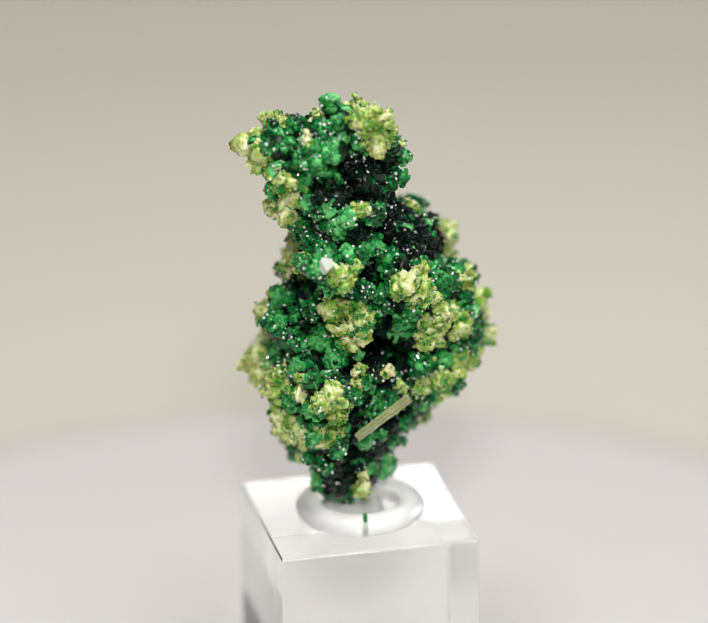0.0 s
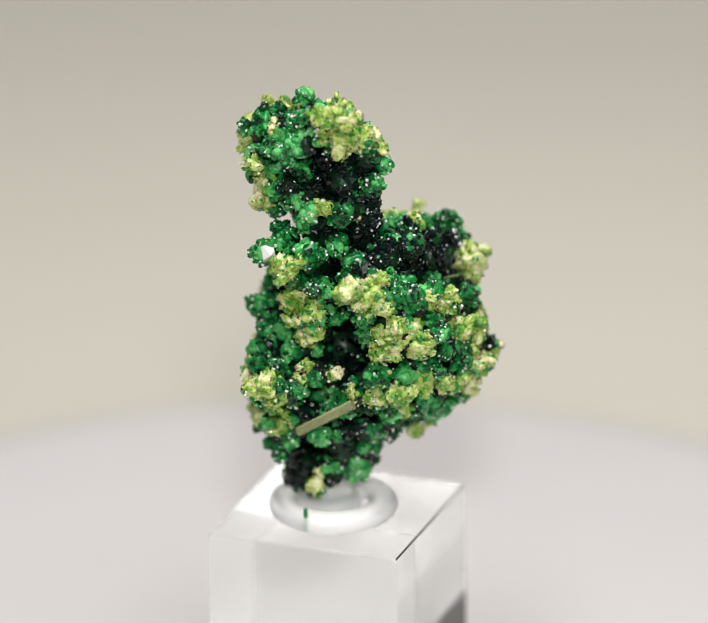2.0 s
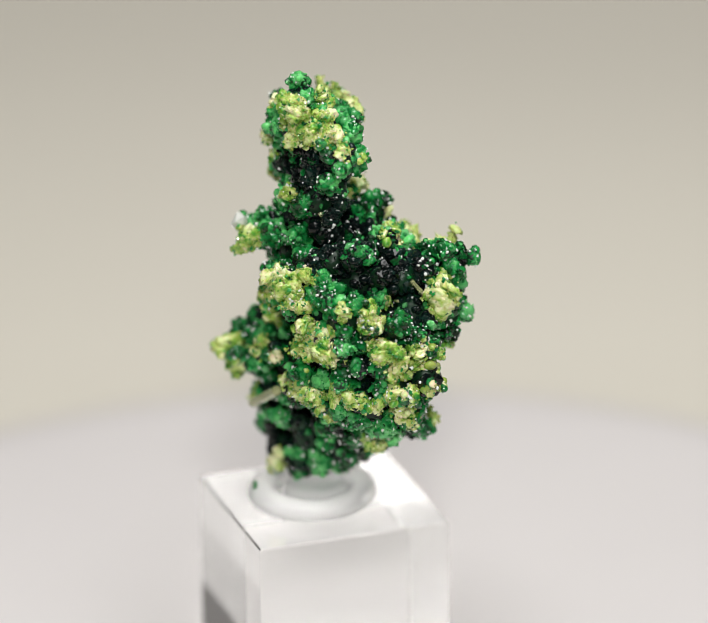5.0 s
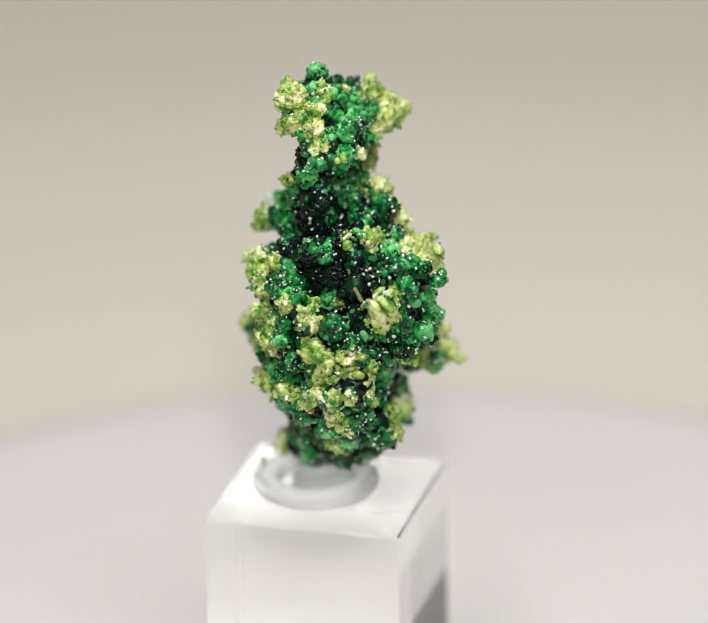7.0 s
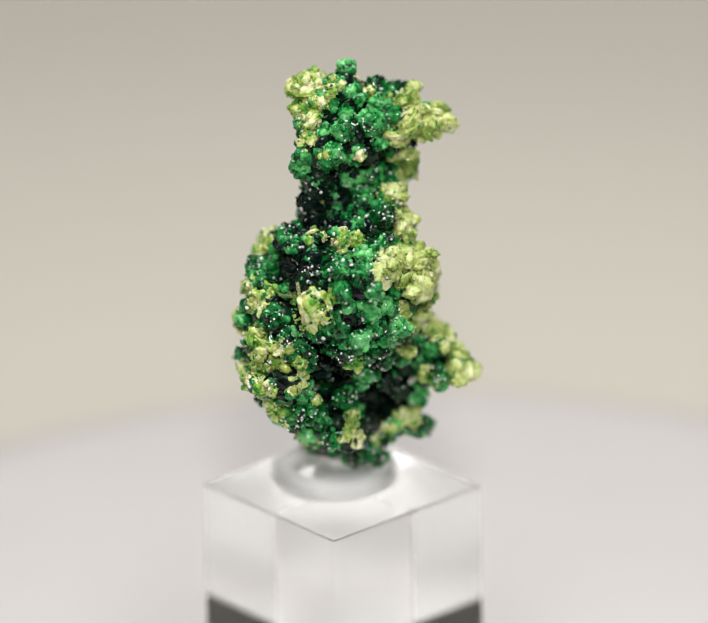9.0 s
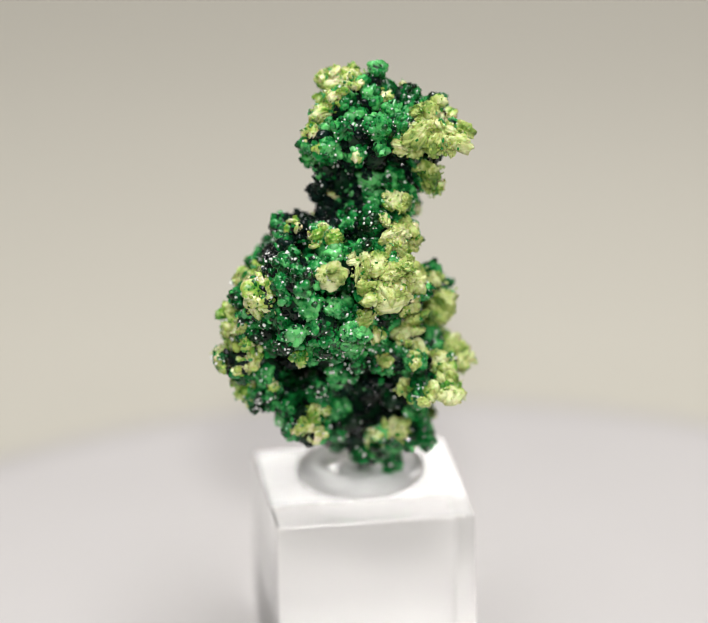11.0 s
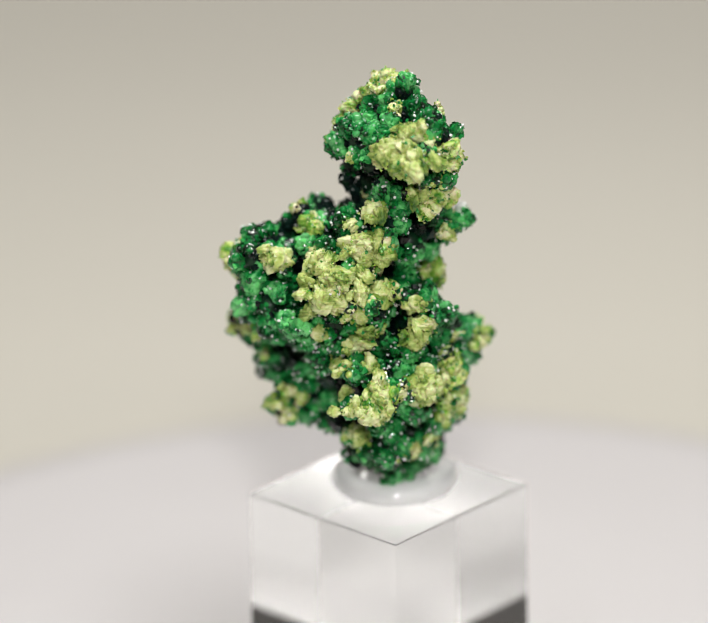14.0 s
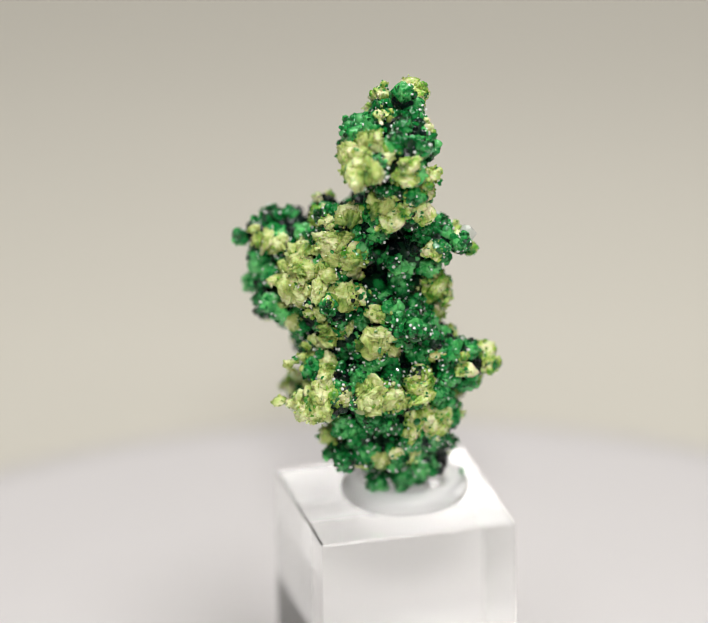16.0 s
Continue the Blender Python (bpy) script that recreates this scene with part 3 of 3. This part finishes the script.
def chips(count, points, seed):
    """Uneven faceted crystal shapes, as triangles."""
    dice, made = np.random.default_rng(seed), []
    for _ in range(count):
        bm = bmesh.new()
        q = dice.normal(size=(points, 3))
        q /= np.linalg.norm(q, axis=1)[:, None]
        for p in q * dice.uniform(0.85, 1.15, (points, 1)):
            bm.verts.new(p)
        bmesh.ops.convex_hull(bm, input=bm.verts[:])
        bmesh.ops.delete(bm, geom=[v for v in bm.verts if not v.link_faces], context="VERTS")
        bm.verts.index_update()
        made.append((np.array([x.co[:] for x in bm.verts]), np.array([[x.index for x in y.verts] for y in bm.faces])))
        bm.free()
    return made


ROUND, CORE, BODY = template(2), template(3), template(4)
CHIPS = chips(7, 16, 3)
FLAKES = chips(5, 11, 5)
rng = np.random.default_rng(7)


def turns(n):
    """n random rotation matrices."""
    q = rng.normal(size=(n, 4))
    q /= np.linalg.norm(q, axis=1)[:, None]
    w, x, y, z = q.T
    return np.stack([np.stack([1 - 2 * (y * y + z * z), 2 * (x * y - z * w), 2 * (x * z + y * w)], -1),
                     np.stack([2 * (x * y + z * w), 1 - 2 * (x * x + z * z), 2 * (y * z - x * w)], -1),
                     np.stack([2 * (x * z - y * w), 2 * (y * z + x * w), 1 - 2 * (x * x + y * y)], -1)], 1)


class Pile:
    """Collects small bodies and links them as one mesh, in millimetres until then."""

    def __init__(self):
        self.v, self.f, self.m, self.s, self.n = [], [], [], [], 0

    def add(self, shape, centres, sizes, squash, mats, smooth, jitter=0.12, rots=None):
        v, f = shape
        n = len(centres)
        if not n:
            return
        rots = turns(n) if rots is None else rots
        body = v[None] * (1 + jitter * rng.normal(size=(n, len(v), 1)))
        body = body * np.asarray(squash)[:, None, :] * np.asarray(sizes)[:, None, None]
        body = np.einsum("nij,nkj->nki", rots, body) + np.asarray(centres)[:, None, :]
        self.v.append(body.reshape(-1, 3))
        self.f.append((f[None] + (np.arange(n) * len(v))[:, None, None] + self.n).reshape(-1, 3))
        self.m.append(np.repeat(np.asarray(mats), len(f)))
        self.s.append(np.full(n * len(f), smooth))
        self.n += n * len(v)

    def link(self, name, parent, label=""):
        me = bpy.data.meshes.new(name)
        me.from_pydata(np.concatenate(self.v) * 0.001, [], np.concatenate(self.f))
        me.polygons.foreach_set("material_index", np.concatenate(self.m).astype(np.int32))
        me.polygons.foreach_set("use_smooth", np.concatenate(self.s))
        for m in SPECIMEN_MATS:
            me.materials.append(m)
        me.update()
        ob = new(name, me)
        ob.parent = parent
        return tagged(ob, label)


def sphere_points(n):
    i = np.arange(n) + 0.5
    z, a = 1 - 2 * i / n, i * 2.399963
    r = np.sqrt(1 - z * z)
    return np.stack([r * np.cos(a), r * np.sin(a), z], 1)


specimen = new("mineral_specimen")
tagged(specimen, "green and yellow-green crystal cluster with black sparkling patches", "mineral specimen")
ALL = np.array(LUMPS)
DARKS = np.array(DARK)
PALES = np.array(PALE)
# the crest's tips are green alone
TIPS = np.array([(-2.1, -4.8, 63.0, 1.7), (-1.9, -4.7, 61.9, 1.4), (-5.3, -4.8, 60.7, 1.3), (-8.1, -6.7, 59.3, 1.0)])
PALES = PALES[(np.linalg.norm(PALES[:, None, :3] - TIPS[None, :, :3], axis=2) / TIPS[None, :, 3]).min(1) > 1]
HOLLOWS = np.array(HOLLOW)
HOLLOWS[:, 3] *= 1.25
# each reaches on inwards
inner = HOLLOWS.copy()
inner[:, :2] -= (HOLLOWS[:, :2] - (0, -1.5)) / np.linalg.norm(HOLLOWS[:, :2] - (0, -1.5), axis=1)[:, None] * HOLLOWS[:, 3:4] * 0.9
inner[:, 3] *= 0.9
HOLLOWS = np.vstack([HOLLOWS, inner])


def outward(n):
    """n nearly even directions, jittered."""
    d = sphere_points(n) + rng.normal(size=(n, 3)) * 0.14
    return d / np.linalg.norm(d, axis=1)[:, None]


def depth_in(p, balls, skip=-1, inset=0.0):
    """How far outside all the balls each point lies (negative: inside)."""
    gap = np.linalg.norm(p[:, None] - balls[None, :, :3], axis=2) - (balls[None, :, 3] - inset)
    if skip >= 0:
        gap[:, skip] = 99
    return gap.min(1)


def nearness(p, patches, grow):
    return (np.linalg.norm(p[:, None] - patches[None, :, :3], axis=2) / (patches[None, :, 3] * grow)).min(1)


def coat(pile, c, r, spacing, sizes, mats_of, others, own, facing=None, shape=None):
    """Covers a ball, or an uneven body, with crystals where it is not buried in the others."""
    n = int(4 * math.pi * r * r / spacing ** 2) + 5
    d = outward(n)
    if shape is not None:
        q = shape[0][rng.integers(0, len(shape[0]), n)] if n > len(shape[0]) else shape[0][rng.permutation(len(shape[0]))[:n]]
        reach = np.linalg.norm(q, axis=1)[:, None]
        d = q / reach
    else:
        reach = np.ones((n, 1))
    if facing is not None:
        pick = d @ facing > -0.5
        d, reach = d[pick], reach[pick]
    p = c + d * reach * r
    keep = depth_in(p, others, own) > -0.25
    p, d = p[keep], d[keep]
    if not len(p):
        return
    size = np.clip(rng.lognormal(math.log(sizes), 0.42, len(p)), sizes * 0.45, sizes * 2.2)
    p = p + d * (rng.uniform(-0.9, 0.0, len(p)) * size)[:, None]
    mats = mats_of(p)
    glass = rng.random(len(p)) < 0.32
    # a share becomes small raised white grains, the painted glints
    bright = rng.random(len(p))
    mats = np.where((mats == 2) & (bright < 0.10) | (mats < 2) & (bright < 0.17), 6, np.where(glass & (mats < 2), mats + 4, mats))
    size = np.where(mats == 6, rng.uniform(0.08, 0.18, len(p)), size)
    p = p + np.where(mats == 6, 0.12, 0.0)[:, None] * d
    squash = rng.uniform(0.7, 1.3, (len(p), 3))
    kind = rng.integers(0, len(CHIPS) + 5, len(p))
    for j, one in enumerate(CHIPS + [ROUND]):
        pick = kind >= j if one is ROUND else kind == j
        pile.add(one, p[pick], size[pick], squash[pick], mats[pick], one is ROUND, 0.05)


def shade_of(p):
    """Which of the three minerals grows at each point."""
    dark = nearness(p, DARKS, 1.25) + np.array([noise.noise(Vector(q) * 0.9) for q in p]) * 0.4
    pale = nearness(p, PALES, 1.1) + np.array([noise.noise(Vector(q) * 1.1) for q in p]) * 0.45
    return np.where(dark < 1, 2, np.where((pale < 1) & (nearness(p, TIPS, 1.0) > 1), 1, 0))


def lump_shape(reach=0.86, wave=0.42, fine=0.18):
    """An uneven rounded body of about unit size."""
    v, f = BODY
    off = rng.uniform(0, 50, 3)
    r = np.array([reach + wave * noise.noise(Vector(q * 1.6 + off)) + fine * noise.noise(Vector(q * 5 + off)) for q in v])
    return v * r[:, None], f


# the matrix inside, coloured near black as the shade in the clefts between the knobs
CORES = ALL.copy()
CORES[:, 3] = np.where(ALL[:, 3] < 1.3, ALL[:, 3] * 0.7, np.maximum(ALL[:, 3] - 1.8, 0.7))
# hollows bite into it
gap = np.linalg.norm(CORES[:, None, :3] - inner[None, :, :3], axis=2) - inner[None, :, 3] * 0.6
CORES[:, 3] = np.maximum(np.minimum(CORES[:, 3], gap.min(1)), np.where(ALL[:, 3] > 1.5, 0.68 * ALL[:, 3], 0.0))
for k in range(len(CORES)):
    if CORES[k, 3] < 0.4:
        continue
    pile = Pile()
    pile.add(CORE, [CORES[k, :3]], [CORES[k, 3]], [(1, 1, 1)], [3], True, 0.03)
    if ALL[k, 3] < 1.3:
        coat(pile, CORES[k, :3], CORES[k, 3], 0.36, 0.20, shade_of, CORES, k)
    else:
        # nine grains in ten are black, to darken the clefts like shade
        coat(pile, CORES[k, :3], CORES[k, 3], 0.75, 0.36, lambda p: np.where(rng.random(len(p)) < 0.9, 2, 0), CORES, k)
    pile.link("cleft_shade_lump", specimen, "near-black matrix lump, coloured for the shade between the crystals")

# knobs of grown crystals on the outside
found = []
for k in range(len(ALL)):
    d = outward(int(4 * math.pi * ALL[k, 3] ** 2 / 0.8) + 6)
    p = ALL[k, :3] + d * ALL[k, 3]
    keep = depth_in(p, ALL, k) > -0.25
    found += [(*a, *b, ALL[k, 3]) for a, b in zip(p[keep], d[keep])]
found = np.array(found)
found = found[rng.permutation(len(found))]
NEEDLES = [((-0.1, -10.5, 29.8), (5.2, -8.5, 33.2), 0.55), ((10.9, 6.9, 39.3), (12.0, 3.0, 38.6), 0.14), ((8.6, 3.0, 43.4), (10.2, 3.1, 44.0), 0.16),
           ((9.0, 4.6, 45.6), (9.3, 5.6, 44.4), 0.22)]
# the needles stand free of the knobs
for a, b, w in NEEDLES:
    a, b = np.array(a), np.array(b)
    along = np.clip((found[:, :3] - a) @ (b - a) / ((b - a) @ (b - a)), 0, 1)
    near = np.linalg.norm(found[:, :3] - (a + along[:, None] * (b - a)), axis=1)
    found = found[near > w + 1.1]
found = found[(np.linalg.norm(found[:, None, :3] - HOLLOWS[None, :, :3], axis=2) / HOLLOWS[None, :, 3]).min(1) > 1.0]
want = np.sort(rng.uniform(0.62, 1.55, len(found)))[::-1]
dark_here = nearness(found[:, :3], DARKS, 1.0) < 1
pale_here = nearness(found[:, :3], PALES, 0.75) < 1
knobs, ways = np.zeros((0, 4)), np.zeros((0, 3))
for (x, y, z, dx, dy, dz, most), r, dark, pale in zip(found, want, dark_here, pale_here):
    if pale and r > 0.8:
        continue
    r = min(r * (0.62 if dark else 1.0), most * 0.95)
    d = np.array((dx, dy, dz))
    c = np.array((x, y, z)) - d * (r * 0.76 + (0.5 if dark else 0.0))
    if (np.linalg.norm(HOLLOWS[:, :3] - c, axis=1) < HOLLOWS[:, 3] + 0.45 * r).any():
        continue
    if len(knobs) and (np.linalg.norm(knobs[:, :3] - c, axis=1) < 0.86 * (knobs[:, 3] + r)).any():
        continue
    knobs, ways = np.vstack([knobs, (*c, r)]), np.vstack([ways, d])
rest = Pile()
SINGLES = []
for m in SPECIMEN_MATS[:3]:
    SINGLES.append([])
    for v, f in CHIPS:
        me = bpy.data.meshes.new("crystal")
        me.from_pydata(v * 0.001, [], f)
        me.materials.append(m)
        SINGLES[-1].append(me)
for k in range(len(knobs)):
    pile = Pile() if k < 290 else rest
    c, r = knobs[k, :3], knobs[k, 3]
    tone = shade_of(c[None])[0]
    form = lump_shape()
    pile.add(form, [c], [r], [(1, 1, 1)], [tone], True, 0.01, np.eye(3)[None])
    coat(pile, c, r, 0.47, 0.25, shade_of, knobs, k, ways[k], form)
    if rng.random() < 0.35:
        # a smaller knob grown on, to one side, its body shade-dark under green grains
        e = ways[k] + rng.normal(size=3) * 0.45
        e /= np.linalg.norm(e)
        tip = r * rng.uniform(0.42, 0.62)
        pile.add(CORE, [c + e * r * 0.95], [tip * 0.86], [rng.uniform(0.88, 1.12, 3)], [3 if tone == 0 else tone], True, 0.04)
        coat(pile, c + e * r * 0.95, tip * 0.9, 0.34, 0.19, shade_of, knobs, k, e)
    if k < 290:
        knob = pile.link("crystal_knob", specimen)
        # one larger single crystal at its tip
        j = k % len(CHIPS)
        single = new("crystal", SINGLES[tone][j])
        single.parent = knob
        spot = (c + ways[k] * r * 0.98) * 0.001
        q = Euler([rng.uniform(0, 6.28) for _ in range(3)])
        single.matrix_basis = Matrix.LocRotScale(spot, q, Vector([rng.uniform(0.28, 0.46)] * 3))
if rest.n:
    tagged(rest.link("crystal_grain", specimen), kind="stuff")


def flaky_form(axis):
    """An angular lump cut by a few planes and split into thin leaves along one axis."""
    v, f = BODY
    n = rng.normal(size=(9, 3))
    n /= np.linalg.norm(n, axis=1)[:, None]
    h = rng.uniform(0.62, 1.0, 9)
    cut = np.maximum(v @ n.T, 0.05) / h
    reach = np.minimum(1.15, 1 / (cut ** 7).sum(1) ** (1 / 7))
    off = rng.uniform(0, 50, 3)
    leaf = np.array([abs(noise.noise(Vector(q * (1.3, 1.3, 7.5) + off))) for q in v])
    wave = np.array([noise.noise(Vector(q * 2.6 + off)) for q in v])
    return v * (reach + 0.5 * leaf + 0.2 * wave - 0.12)[:, None], f


def build_pale(k):
    """A chunk of a few grown-together flaky pieces with a few grains on it."""
    c = PALES[k, :3] - PALES[k, 3] * 0.4 * np.array((PALES[k, 0], PALES[k, 1] + 1.5, 0.0)) / math.hypot(PALES[k, 0], PALES[k, 1] + 1.5)
    # the crust is thicker and more even on the side that bears most of it
    thick = c @ (-0.72, 0.69, 0.0) > 3.0
    r = PALES[k, 3] * (1.02 if thick else 0.86)
    pile = Pile()
    axis = turns(1)[0]
    spots = []
    for j in range(6 if r > 1.1 else 4 if r > 0.8 else 3):
        form = flaky_form(axis)
        at = c + axis @ (rng.normal(size=3) * (0.38, 0.38, 0.5)) * r * (j > 0)
        size = r * (0.85 if j == 0 else rng.uniform(0.4, 0.7))
        lean = axis @ np.array(Euler([rng.normal() * 0.35 for _ in range(3)]).to_matrix())
        pile.add(form, [at], [size], [(*rng.uniform(0.8, 1.35, 2), rng.uniform(0.4, 0.75))], [7 if thick else 1], True, 0.012, lean[None])
        spots += [at + (lean @ q) * size for q in form[0][rng.integers(0, len(form[0]), int(4 + (9 if thick else 30) * size * size))]]
    n = len(spots)
    spots, kind = np.array(spots), rng.integers(0, len(FLAKES), n)
    mats = rng.choice([7, 1, 4, 5], n, p=[0.50, 0.22, 0.06, 0.22] if thick else [0.05, 0.35, 0.25, 0.35])
    size, squash = rng.uniform(0.10, 0.26, n), rng.uniform(0.6, 1.3, (n, 3))
    for j, shape in enumerate(FLAKES):
        pick = kind == j
        pile.add(shape, spots[pick], size[pick], squash[pick], mats[pick], False, 0.05)
    return pile.link("pale_chunk", specimen, "pale yellow-green flaky mineral chunk")


for k in range(len(PALES)):
    build_pale(k)


def prism(name, a, b, radius, label):
    """A six-sided crystal rod between two points in millimetres."""
    a, b = Vector(a) * 0.001, Vector(b) * 0.001
    bm = bmesh.new()
    bmesh.ops.create_cone(bm, segments=6, radius1=radius * 0.00092, radius2=radius * 0.001, depth=(b - a).length, cap_ends=True)
    bmesh.ops.bevel(bm, geom=bm.edges[:], offset=radius * 0.0001, segments=1, affect="EDGES")
    turn = (b - a).to_track_quat("Z", "Y").to_matrix().to_4x4()
    bm.transform(Matrix.Translation((a + b) / 2) @ turn)
    return part(name, bm, NEEDLE, specimen, label, smooth=False)


for a, b, w in NEEDLES:
    prism("needle_crystal", a, b, w, "pale translucent needle crystal")
# one clear glassy crystal on the side
bm = bmesh.new()
for p in CHIPS[2][0]:
    bm.verts.new(Vector(p) * 0.00085)
bmesh.ops.convex_hull(bm, input=bm.verts[:])
bm.transform(pose(-0.0028, -0.0112, 0.0484))
part("clear_crystal", bm, QUARTZ, specimen, "clear colourless glassy crystal", smooth=False)


# a green sliver shed into the gel
bm = bmesh.new()
for k in range(5):
    for p in CHIPS[k][0]:
        bm.verts.new(Vector(p) * Vector((0.00022, 0.00022, 0.0004)) + Vector((0.0006 + 0.00012 * (k % 2), -0.0105, 0.0195 + 0.00048 * k)))
bmesh.ops.convex_hull(bm, input=bm.verts[:])
part("green_sliver", bm, GREEN, gel, "green crystal sliver caught in the gel", smooth=False)


# ---- what turns ----
def motions():
    rows = [(t, pose(0, 0, 0, 0, 0, -16.79 * t)) for t in range(17)]
    for thing in (turntable, block, gel, specimen):
        walk(thing, rows)


motions()
